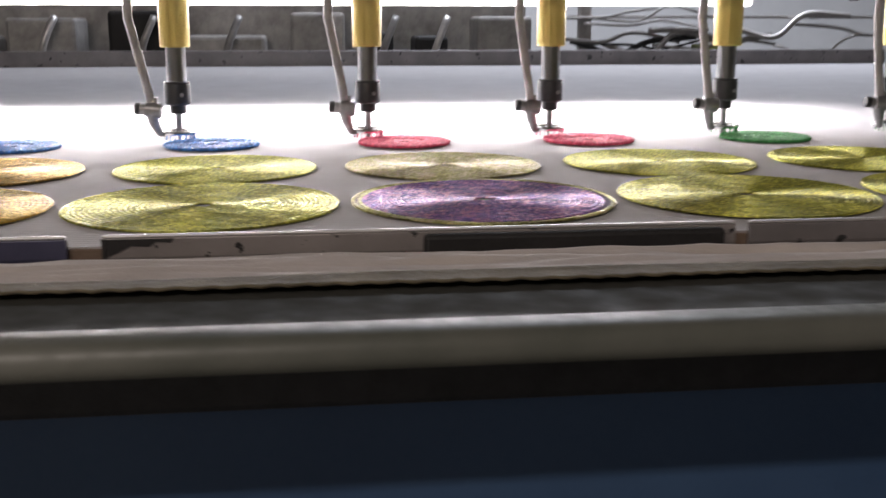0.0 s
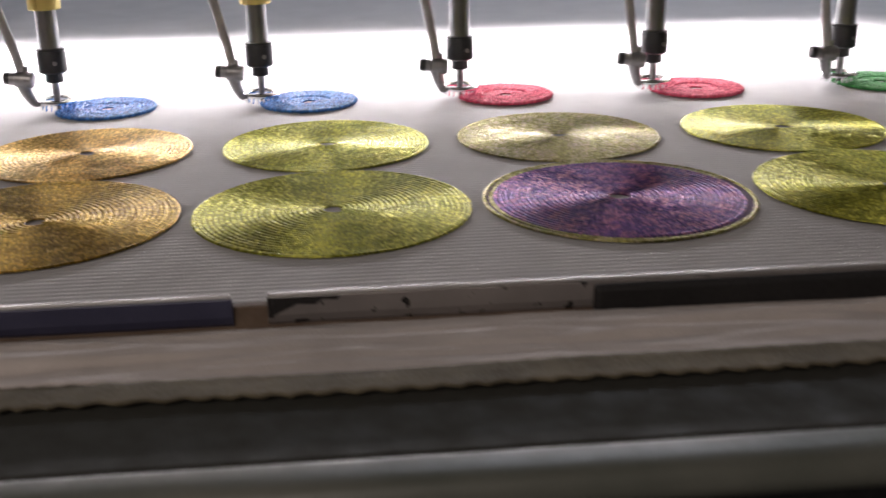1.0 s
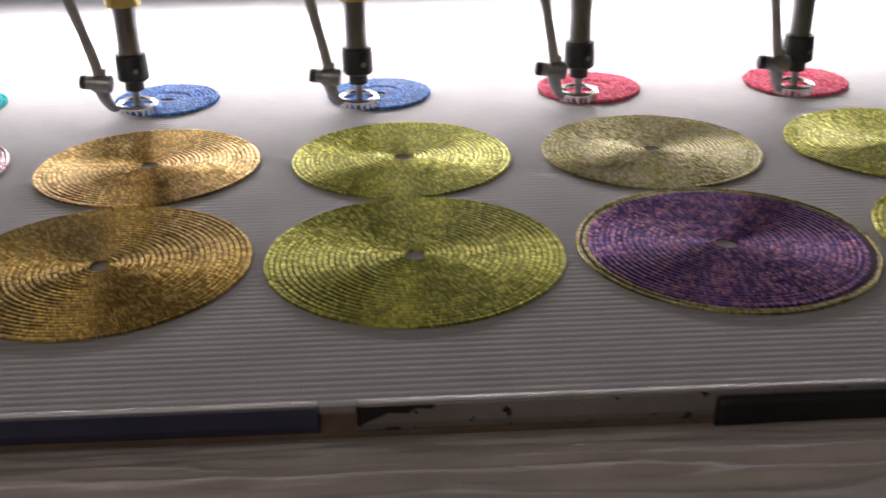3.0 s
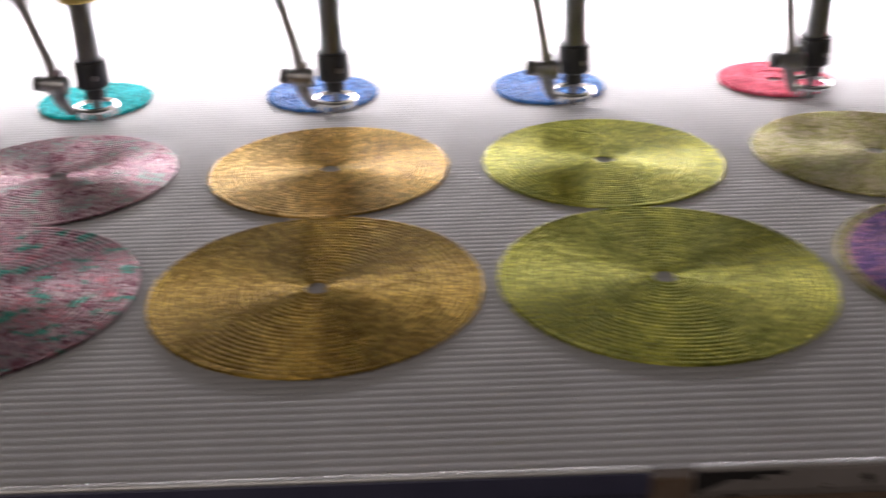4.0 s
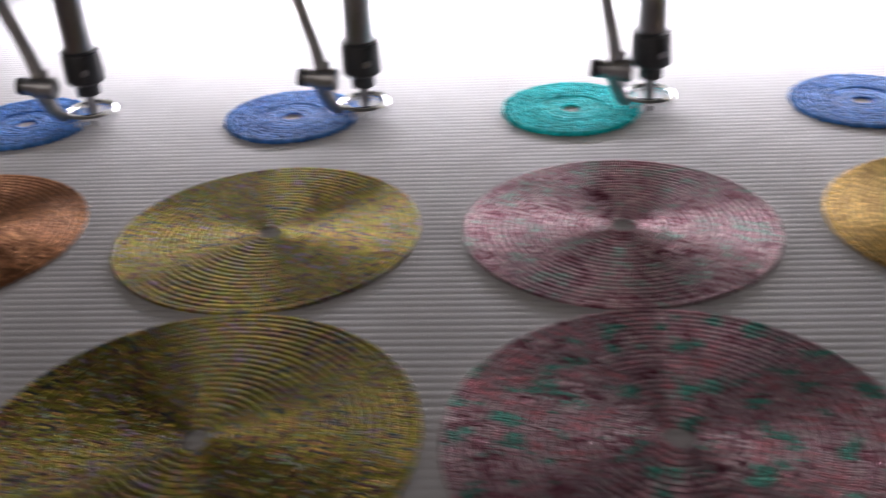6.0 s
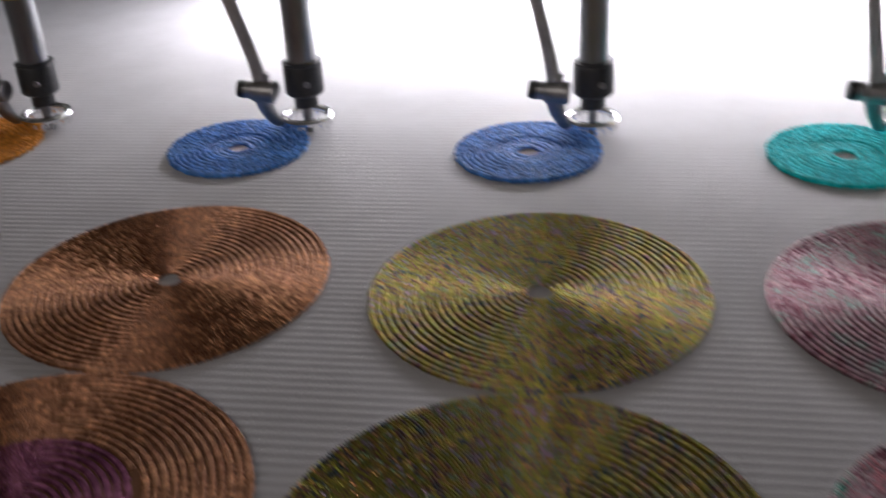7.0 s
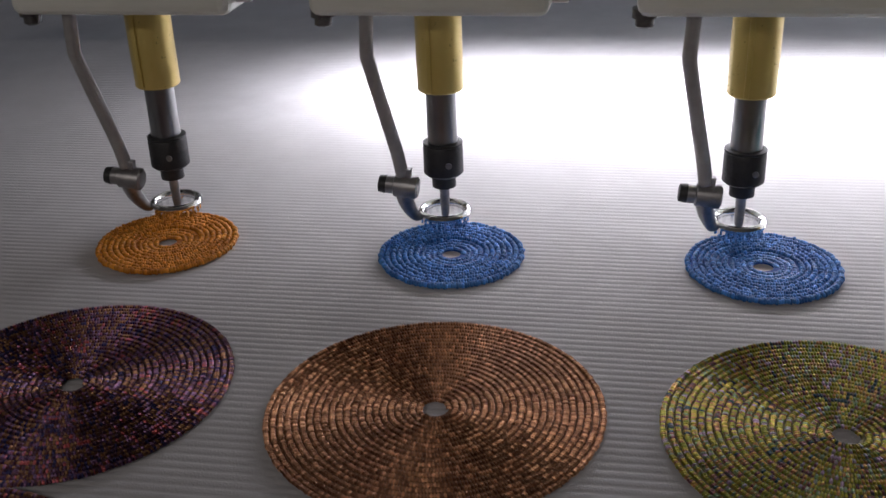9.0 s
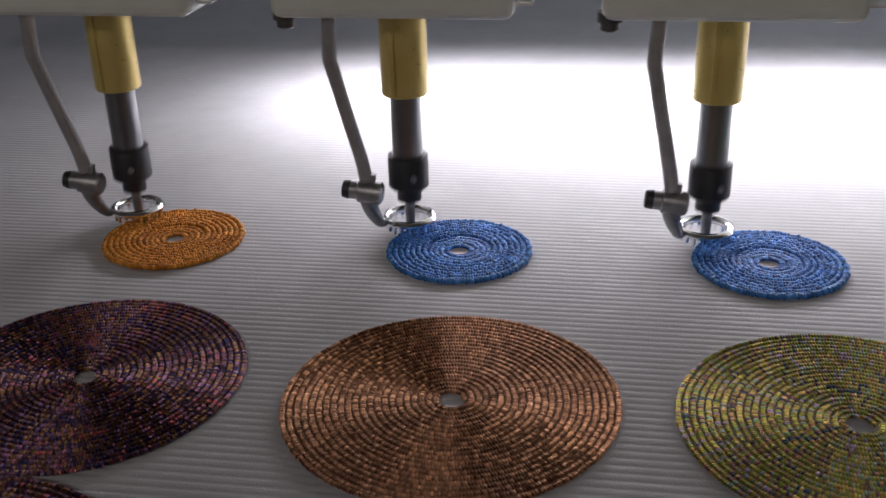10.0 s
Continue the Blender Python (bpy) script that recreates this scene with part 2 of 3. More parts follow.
NAVY = plain("navy_panel_paint", (0.03, 0.065, 0.14), (0.045, 0.09, 0.18), 4, 0.5, 0, 200, 0.2)
CONCRETE = plain("grey_floor", (0.10, 0.10, 0.10), (0.17, 0.165, 0.16), 3, 0.6, 0, 120, 0.3)
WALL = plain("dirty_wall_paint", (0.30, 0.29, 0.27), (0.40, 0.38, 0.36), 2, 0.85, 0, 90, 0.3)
# north wall only: bright background light painted in as a paler grey
BRIGHT_WALL = plain("wall_with_background_glare", (0.66, 0.66, 0.66), (0.78, 0.78, 0.78), 2, 0.8, 0, 90, 0.2)
# machine metal, lightened: the haze of the glare is painted into it
HAZED_METAL = plain("hazed_machine_metal", (0.22, 0.21, 0.20), (0.50, 0.48, 0.46), 14, 0.5, 0.4, 120, 0.3)

GREEN_CASE = plain("lime_plastic", (0.35, 0.42, 0.08), (0.45, 0.5, 0.12), 20, 0.4)

GLOW, gt, gb = material("lamp_diffuser")
gb.inputs["Base Color"].default_value = (0.9, 0.9, 0.9, 1)
gb.inputs["Emission Color"].default_value = (1.0, 0.98, 0.98, 1)
gb.inputs["Emission Strength"].default_value = 3.0


# ---- mesh helpers ----
def smooth(bm, on=True):
    for f in bm.faces:
        f.smooth = on
    return bm


def box(x0, x1, y0, y1, z0, z1, bevel=0.0, segments=2):
    bm = bmesh.new()
    bmesh.ops.create_cube(bm, size=1)
    for v in bm.verts:
        v.co = ((x0 + x1) / 2 + v.co.x * (x1 - x0), (y0 + y1) / 2 + v.co.y * (y1 - y0), (z0 + z1) / 2 + v.co.z * (z1 - z0))
    if bevel:
        bmesh.ops.bevel(bm, geom=list(bm.edges), offset=bevel, segments=segments, affect="EDGES", profile=0.5)
    return bm


def lathe(profile, n=28, x=0.0, y=0.0, axis="z"):
    """A turned shape: profile of (radius, height), closed rings."""
    bm = bmesh.new()
    rings = []
    for r, h in profile:
        ring = []
        for i in range(n):
            a = 2 * math.pi * i / n
            p = (r * math.cos(a), r * math.sin(a), h)
            if axis == "x":
                p = (p[2], p[0], p[1])
            ring.append(bm.verts.new((p[0] + x, p[1] + y, p[2])))
        rings.append(ring)
    for a, b in zip(rings, rings[1:]):
        for i in range(n):
            bm.faces.new((a[i], a[(i + 1) % n], b[(i + 1) % n], b[i]))
    bm.faces.new(list(reversed(rings[0])))
    bm.faces.new(rings[-1])
    bmesh.ops.recalc_face_normals(bm, faces=bm.faces)
    for f in bm.faces:
        f.smooth = len(f.verts) == 4
    for e in bm.edges:
        if len(e.link_faces) == 2 and e.calc_face_angle(0) > 0.6:
            e.smooth = False
    return bm


def pipe(points, radius, n=10, steps=6):
    """A round bent tube through points (Catmull-Rom)."""
    pts = [Vector(p) for p in points]
    pts = [2 * pts[0] - pts[1], *pts, 2 * pts[-1] - pts[-2]]
    line = []
    for i in range(1, len(pts) - 2):
        a, b, c, d = pts[i - 1:i + 3]
        for s in range(steps):
            u = s / steps
            line.append(0.5 * (2 * b + (c - a) * u + (2 * a - 5 * b + 4 * c - d) * u * u + (3 * b - a - 3 * c + d) * u ** 3))
    line.append(pts[-2])
    bm = bmesh.new()
    rings = []
    up = Vector((0, 1, 0.01))
    for i, p in enumerate(line):
        t = (line[min(i + 1, len(line) - 1)] - line[max(i - 1, 0)]).normalized()
        s = t.cross(up).normalized()
        w = s.cross(t)
        r = radius(i / (len(line) - 1)) if callable(radius) else radius
        rings.append([bm.verts.new(p + (s * math.cos(a) + w * math.sin(a)) * r) for a in (2 * math.pi * k / n for k in range(n))])
    for a, b in zip(rings, rings[1:]):
        for i in range(n):
            bm.faces.new((a[i], a[(i + 1) % n], b[(i + 1) % n], b[i]))
    bm.faces.new(list(reversed(rings[0])))
    bm.faces.new(rings[-1])
    bmesh.ops.recalc_face_normals(bm, faces=bm.faces)
    return smooth(bm)


def part(name, bm, mat, parent=None, label=""):
    me = bpy.data.meshes.new(name)
    bm.to_mesh(me)
    bm.free()
    me.materials.append(mat)
    ob = new(name, me)
    if parent:
        ob.parent = parent
    return tagged(ob, label)


def empty(name, m, label, category, group="", kind=""):
    ob = new(name)
    ob.matrix_basis = m
    ob.empty_display_size = 0.05
    return tagged(ob, label, category, group, kind)


moving = []   # what travels with the cloth: object, its rest place


def cloth_place(t):
    times = [r[0] for r in TURN]
    a, ex, ey = (float(np.interp(t, times, [r[i] for r in TURN])) for i in (1, 2, 3))
    return CENTRE[0] + ex + RADIUS * math.cos(radians(a)), CENTRE[1] + ey + RADIUS * math.sin(radians(a))


# ---- the room ----
def room():
    floor = part("floor", box(-4, 6, -4, 5, -0.1, 0.0), CONCRETE)
    tagged(floor, "dark grey worn concrete workshop floor", "floor", kind="structure")
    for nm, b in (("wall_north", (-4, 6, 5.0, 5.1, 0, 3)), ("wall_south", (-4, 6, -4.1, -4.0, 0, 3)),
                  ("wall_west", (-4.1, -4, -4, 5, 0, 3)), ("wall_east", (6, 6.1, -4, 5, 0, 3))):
        # the north wall's colour carries the bright background light
        tagged(part(nm, box(*b), BRIGHT_WALL if nm == "wall_north" else WALL), "dull grey painted workshop wall", "wall", kind="structure")
    tagged(part("ceiling", box(-4, 6, -4, 5, 3.0, 3.1), WALL), "plain grey workshop ceiling", "ceiling", kind="structure")


room()


# ---- machine table ----
def table():
    t = empty("machine_table", pose(0, 0, 0), "long machine table with dark edge and navy lower panel", "table")
    part("tabletop", box(-1.2, 3.4, -0.68, 1.95, TABLE - 0.045, TABLE - 0.0045, 0.004), BLACK, t)
    part("front_panel", box(-1.2, 3.4, -0.65, -0.63, 0.06, TABLE - 0.046, 0.003), NAVY, t, "dark navy painted lower panel")
    for x in (-1.0, 1.1, 3.2):
        for y in (-0.55, 1.80):
            part("leg", box(x - 0.03, x + 0.03, y - 0.03, y + 0.03, 0.0, TABLE - 0.046, 0.004), HAZED_METAL, t)


table()


# ---- cloth and its frame ----
RIB = 0.0058


def ribbed_cloth():
    """A sheet of fine ribs that run along the table."""
    y0, y1, per = -0.56, 1.80, 6
    n = int((y1 - y0) / RIB) * per
    xs = np.linspace(-0.75, 2.75, 36)
    ys = y0 + np.arange(n + 1) * RIB / per
    prof = np.maximum(0, np.cos(2 * np.pi * (ys - y0) / RIB) * 0.5 + 0.5) ** 0.33
    verts, faces = [], []
    for y, p in zip(ys, prof):
        for x in xs:
            sag = 0.0006 * math.sin(x * 9.1 + y * 5.0) + 0.0005 * math.sin(x * 3.3 - y * 11.0)
            verts.append((x, y, -0.0012 + 0.00042 * p + sag * 0.5))
    m = len(xs)
    for j in range(n):
        for i in range(m - 1):
            a = j * m + i
            faces.append((a, a + 1, a + m + 1, a + m))
    me = bpy.data.meshes.new("cloth")
    me.from_pydata(verts, [], faces)
    me.polygons.foreach_set("use_smooth", [True] * len(faces))
    me.materials.append(CLOTH)
    ob = new("cloth", me)
    moving.append((ob, (0, 0, TABLE)))
    return tagged(ob, "light grey ribbed cloth stretched flat on the table", "cloth")


def cloth_margin():
    """The loose front margin of the cloth, laid over the frame bar, wrinkled, with a pinked edge."""
    line = ((0.0, -0.5567, -0.0010), (0.12, -0.5652, 0.0022), (0.25, -0.5752, 0.0062), (0.4, -0.5892, 0.0100), (0.6, -0.6112, 0.0146), (1.0, -0.6612, 0.0178))
    vs = [r[0] for r in line]
    nx, ny, hem = 900, 60, 51
    grid = []
    for i in range(nx + 1):
        x = -0.75 + 3.5 * i / nx
        tooth = 0.0036 * abs(((x / 0.0135 + 0.7 * noise.noise((x * 20, 5, 0))) % 1.0) - 0.5) * 2 + 0.006 * noise.noise((x * 7, 0, 0))
        row = []
        for j in range(ny + 1):
            v = j / ny
            y = float(np.interp(v, vs, [r[1] for r in line])) - tooth * v ** 6
            z = float(np.interp(v, vs, [r[2] for r in line]))
            w = (0.24 - abs(noise.noise((x * 2.6 + y * 5, y * 42, 1.0)))) * 0.0130 + (0.2 - abs(noise.noise((x * 6 - y * 12, y * 110, 3.0)))) * 0.0070 + (0.2 - abs(noise.noise((x * 15 + y * 25, y * 240, 7.0)))) * 0.0026
            row.append((x, y, z + w * math.sin(math.pi * min(1, v * 1.05)) + 0.0007))
        grid.append(row)
    m = empty("cloth_margin", pose(0, 0, TABLE), "wrinkled beige cloth margin with pinked edge over frame bar", "cloth")
    for name, j0, j1, mat in (("sheet", 0, hem, APRON), ("hem", hem, ny, HEM)):
        bm = bmesh.new()
        rows = [[bm.verts.new(c) for c in r[j0:j1 + 1]] for r in grid]
        for a, b in zip(rows, rows[1:]):
            for j in range(j1 - j0):
                bm.faces.new((a[j], a[j + 1], b[j + 1], b[j]))
        bmesh.ops.recalc_face_normals(bm, faces=bm.faces)
        ob = part(name, smooth(bm), mat, m, "olive brown frayed hem" if name == "hem" else "")
        md = ob.modifiers.new("thick", "SOLIDIFY")
        md.thickness, md.offset = 0.0012, 0
    moving.append((m, (0, 0, TABLE)))


def frame_bar():
    """The flat front bar of the cloth's frame, with a rounded nosing along its front."""
    f = empty("frame_bar", pose(0, 0, TABLE), "flat grey-green front bar of the cloth frame", "frame bar")
    part("bar", box(-0.75, 2.75, -0.7075, -0.6400, 0.0042, 0.0146, 0.0008), LAMINATE, f)
    bm = box(-0.75, 2.75, -0.7337, -0.7080, 0.0035, 0.0172)
    bmesh.ops.bevel(bm, geom=[e for e in bm.edges if all(v.co.z > 0.01 for v in e.verts) and abs(e.verts[0].co.x - e.verts[1].co.x) > 1],
                    offset=0.0090, segments=6, affect="EDGES", profile=0.5)
    for q in bm.faces:
        q.smooth = True
    # an added rail: its brown stands for shaded cloth in the strip gap
    part("inner_rail", box(-0.75, 2.75, -0.5560, -0.5492, -0.0030, 0.0135, 0.0008), GAP_BROWN, f, "brown inner rail standing for the shaded strip gap")
    part("nosing", bm, NOSING, f, "rounded grey-green front edge")
    moving.append((f, (0, 0, TABLE)))


def clamp_strip(x0, x1, paint, label, cover=None):
    s = empty("clamp_strip", pose(x0, -0.5592, TABLE), label, "clamp strip", "clamp strips of the cloth frame")
    w = x1 - x0
    bm = bmesh.new()
    rim = ((0.0003, 0.0191), (0.0, 0.0186), (0.0, 0.0092), (0.0016, 0.0050), (0.0048, 0.0012), (0.0066, -0.0040), (0.0090, -0.0040), (0.0090, 0.0016), (0.0028, 0.0100), (0.0028, 0.0191))
    ends = [[bm.verts.new((x, y, z)) for y, z in rim] for x in (0, w)]
    for k in range(len(rim)):
        n = (k + 1) % len(rim)
        bm.faces.new((ends[0][k], ends[0][n], ends[1][n], ends[1][k]))
    bm.faces.new(list(reversed(ends[0])))
    bm.faces.new(ends[1])
    bmesh.ops.recalc_face_normals(bm, faces=bm.faces)
    part("face_plate", bm, paint, s)
    part("top_edge", box(0.0004, w - 0.0004, 0.0000, 0.0034, 0.0192, 0.0210, 0.0008, 3), BRIGHT_EDGE, s, "bare bright metal top edge")
    part("foot", box(0.0006, w - 0.0006, 0.0092, 0.020, -0.0005, 0.0012, 0.0004), EDGE, s)
    if cover:
        c0, c1 = cover[0] - x0, cover[1] - x0
        bm = box(c0, c1, -0.0065, -0.0004, -0.0005, 0.0186, 0.0028, 3)
        part("cover_bar", smooth(bm, False), DARK_PAINT, s, "black rounded metal cover bar")
    if paint is WHITE_PAINT:
        part("bare_end", box(0.0002, 0.0026, -0.0007, -0.0002, 0.0085, 0.0190), DARK_PAINT, s, "black bare end")
        bm = bmesh.new()
        outline = ((0.0028, 0.0188), (0.037, 0.0188), (0.035, 0.0166), (0.028, 0.0172), (0.024, 0.0146), (0.015, 0.0152), (0.008, 0.0118), (0.0028, 0.0096))
        face = bm.faces.new([bm.verts.new((x, -0.0002, z)) for x, z in outline])
        up = bmesh.ops.extrude_face_region(bm, geom=[face])
        bmesh.ops.translate(bm, vec=(0, -0.0004, 0), verts=[v for v in up["geom"] if isinstance(v, bmesh.types.BMVert)])
        bmesh.ops.recalc_face_normals(bm, faces=bm.faces)
        part("bare_patch", bm, DARK_PAINT, s, "black patch of lost paint")
    moving.append((s, (x0, -0.5592, TABLE)))


ribbed_cloth()
cloth_margin()
frame_bar()
clamp_strip(-0.12, 0.9782, BLUE_PAINT, "dusty blue painted metal clamp strip with bright edge")
clamp_strip(0.9957, 1.336, WHITE_PAINT, "chipped white painted metal clamp strip with black bar", (1.162, 1.328))
clamp_strip(1.344, 2.40, GREY_PAINT, "worn grey painted metal clamp strip with bright edge")


def rear_rail():
    bm = box(-0.75, 2.75, 1.79, 1.825, -0.003, 0.040, 0.004)
    ob = part("rear_rail", bm, GREY_PAINT)
    moving.append((ob, (0, 0, TABLE)))
    tagged(ob, "worn grey metal rear rail of the cloth frame", "rail")


rear_rail()

# ---- coiled mats ----
def turn_radius(a, r0, pitch):
    """Radius of a coil laid in round turns, stepping out over the second half of each."""
    n = a / (2 * np.pi)
    u = np.clip((n - np.floor(n) - 0.5) / 0.5, 0, 1)
    return r0 + pitch * (np.floor(n) + u * u * (3 - 2 * u))


def coil(name, r0, r1, pitch, gap, half, jitter, seed, tall=lambda r: 1.0):
    """Beads strung along a flat spiral from radius r0 to r1. half: half sizes of a bead along, across and up."""
    rng = np.random.RandomState(seed)
    turns = round((r1 - r0) / pitch)
    pitch = (r1 - r0) / turns
    turns += 1
    fine = np.linspace(0, turns * 2 * np.pi, int(turns * 400))
    rr = np.minimum(turn_radius(fine, r0, pitch), r1)
    length = np.concatenate(([0], np.cumsum(np.diff(fine) * (rr[1:] + rr[:-1]) / 2)))
    s = np.arange(0, length[-1], gap)
    s = s + rng.uniform(-0.25, 0.25, len(s)) * gap * min(1.0, jitter * 4)
    a = np.interp(s, length, fine)
    r = np.minimum(turn_radius(a, r0, pitch), r1) + rng.randn(len(s)) * jitter * half[1]
    # one bead: two rings of six and two poles, without its lowest part
    unit = [(0, 0, 1.0)]
    for z, w in ((0.62, 0.78), (-0.05, 1.0), (-0.7, 0.72)):
        unit += [(w * math.cos(math.pi * k / 3 + z), w * math.sin(math.pi * k / 3 + z), z) for k in range(6)]
    unit = np.array(unit)
    tri = [(0, 1 + k, 1 + (k + 1) % 6) for k in range(6)]
    quad = []
    for row in (1, 7):
        quad += [(row + k, row + 6 + k, row + 6 + (k + 1) % 6, row + (k + 1) % 6) for k in range(6)]
    k = len(s)
    size = 1 + rng.uniform(-1, 1, (k, 3)) * (0.1 + jitter * 0.8)
    tallness = np.array([tall(x) for x in r])
    yaw = rng.randn(k) * jitter * 1.6
    p = unit[None] * np.array(half)[None, None] * size[:, None]
    p[..., 2] *= tallness[:, None]
    ca, sa = np.cos(a + np.pi / 2 + yaw)[:, None], np.sin(a + np.pi / 2 + yaw)[:, None]
    px = p[..., 0] * ca - p[..., 1] * sa + (r * np.cos(a))[:, None]
    py = p[..., 0] * sa + p[..., 1] * ca + (r * np.sin(a))[:, None]
    pz = p[..., 2] + (half[2] * tallness * 0.75)[:, None] + (rng.randn(k) * jitter * half[2] * 0.5)[:, None]
    verts = np.stack([px, py, pz], -1).reshape(-1, 3)
    base = (np.arange(k) * len(unit))[:, None, None]
    faces = (base + np.array(tri)[None]).reshape(-1, 3).tolist() + (base + np.array(quad)[None]).reshape(-1, 4).tolist()
    me = bpy.data.meshes.new(name)
    me.from_pydata(verts.tolist(), [], faces)
    me.polygons.foreach_set("use_smooth", [True] * len(faces))
    me.materials.append(None)
    return me


def bead_cord(name, r0, r1, pitch, gap, half, seed):
    """A string of touching beads wound in a flat spiral: one tube with a notch after every bead."""
    rng = np.random.RandomState(seed)
    turns = round((r1 - r0) / pitch)
    pitch = (r1 - r0) / turns
    turns += 1
    fine = np.linspace(0, turns * 2 * np.pi, int(turns * 400))
    rr = np.minimum(turn_radius(fine, r0, pitch), r1)
    length = np.concatenate(([0], np.cumsum(np.diff(fine) * (rr[1:] + rr[:-1]) / 2)))
    count = int(length[-1] / gap)
    phase = np.array([0.0, 0.26, 0.74])
    shape = np.array([0.50, 1.0, 1.0])
    s = ((np.arange(count)[:, None] + phase[None]) * gap).reshape(-1)
    fat = (shape[None] * (1 + rng.uniform(-0.13, 0.13, count))[:, None]).reshape(-1)
    fat *= np.clip((len(fat) - np.arange(len(fat))) / 120.0, 0.05, 1.0)
    side = np.repeat(rng.randn(count) * 0.00014, 3)
    a = np.interp(s, length, fine)
    r = np.minimum(turn_radius(a, r0, pitch), r1) + side
    prof = ((1.0, -0.15), (0.92, 0.5), (0.58, 1.0), (-0.58, 1.0), (-0.92, 0.5), (-1.0, -0.15))
    k, n = len(s), len(prof)
    verts = np.zeros((k, n, 3))
    for j, (px, pz) in enumerate(prof):
        out = r + half[0] * px * fat
        verts[:, j, 0], verts[:, j, 1] = out * np.cos(a), out * np.sin(a)
        verts[:, j, 2] = half[1] * (0.55 + pz * fat)
    i = np.arange(k - 1)[:, None] * n + np.arange(n - 1)[None, :]
    quads = np.stack([i, i + 1, i + n + 1, i + n], -1).reshape(-1, 4)
    me = bpy.data.meshes.new(name)
    me.from_pydata(verts.reshape(-1, 3).tolist(), [], quads.tolist())
    layer = me.uv_layers.new(name="along")
    u = np.repeat(s / gap + 0.001, n)[quads.reshape(-1)]
    layer.data.foreach_set("uv", np.stack([u, u * 0], -1).reshape(-1).tolist())
    me.materials.append(None)
    return me


def ring_disc(r0, r1, z):
    """The flat stitched ground under a coil, added to show dark between the turns."""
    bm = bmesh.new()
    n = 72
    rows = []
    for r, h in ((r0, 0.0), (r0, z), (r1, z), (r1, 0.0)):
        rows.append([bm.verts.new((r * math.cos(2 * math.pi * i / n), r * math.sin(2 * math.pi * i / n), h)) for i in range(n)])
    for a, b in zip(rows, rows[1:]):
        for i in range(n):
            bm.faces.new((a[i], b[i], b[(i + 1) % n], a[(i + 1) % n]))
    bmesh.ops.recalc_face_normals(bm, faces=bm.faces)
    me = bpy.data.meshes.new("ground")
    bm.to_mesh(me)
    bm.free()
    me.materials.append(None)
    return me


RA, RB, RS = 0.0873, 0.0959, 0.0489
BEAD, STEP = (0.00152, 0.00125), 0.0016
MESH_A = bead_cord("bead_coil", 0.0074, RA - 0.0016, 0.0037, STEP, BEAD, 1)
MESH_B = bead_cord("bead_coil", 0.0074, RB - 0.0016, 0.0038, STEP, BEAD, 2)
MESH_B_IN = bead_cord("bead_coil", 0.0074, RB - 0.0095, 0.0038, STEP, BEAD, 3)
MESH_B_RIM = bead_cord("rim_coil", RB - 0.0062, RB - 0.0016, 0.0038, STEP, BEAD, 4)
MESH_C_IN = bead_cord("centre_coil", 0.0074, 0.046, 0.0038, STEP, BEAD, 5)
MESH_C_OUT = bead_cord("bead_coil", 0.0495, RB - 0.0016, 0.0038, STEP, BEAD, 6)
MESH_S = coil("yarn_spiral", 0.0080, RS - 0.0022, 0.0040, 0.0017, (0.00140, 0.00190, 0.0018), 0.15, 7,
              lambda r: 0.7 if r < 0.020 else 1.15)
DISC_A, DISC_B, DISC_S = ring_disc(0.0075, RA - 0.0024, 0.0009), ring_disc(0.0075, RB - 0.0024, 0.0009), ring_disc(0.0062, RS - 0.003, 0.0012)


def cord(name, me, mat, parent, label=""):
    ob = new(name, me)
    ob.parent = parent
    ob.material_slots[0].link = "OBJECT"
    ob.material_slots[0].material = mat
    return tagged(ob, label)


def mat_of(label, x, y, turn, pieces, name="coiled_mat", group="coiled bead mats"):
    m = empty(name, pose(x, y, TABLE, 0, 0, turn), label, "mat", group)
    for nm, me, material_, text in pieces:
        cord(nm, me, material_, m, text)
    moving.append((m, (x, y, TABLE, 0, 0, turn)))


ROW_A = (DARK, COPPER, MULTI, MAUVE, GOLD, LIME, OLIVE, LIME, LIME, OLIVE)
ROW_B = (DARK, None, MULTI, MAUVE_TEAL, OCHRE, LIME, None, LIME, LIME, OLIVE)
ROW_S = (ORANGE, BLUE, BLUE, TEAL, BLUE, BLUE, RED, RED, GREEN, GREEN)
WORDS = {"dark_multicolour_beads": "dark purple and brown multicolour", "copper_beads": "copper brown", "yellow_multicolour_beads": "yellow and grey multicolour",
         "mauve_beads": "pale mauve", "gold_beads": "golden", "lime_beads": "shiny lime green", "olive_beads": "muted olive",
         "mauve_and_teal_beads": "mauve and teal flecked", "ochre_beads": "dark ochre", "orange_yarn": "orange", "blue_yarn": "bright blue",
         "teal_yarn": "bright teal", "red_yarn": "bright red", "green_yarn": "dark green"}
rnd = random.Random(11)
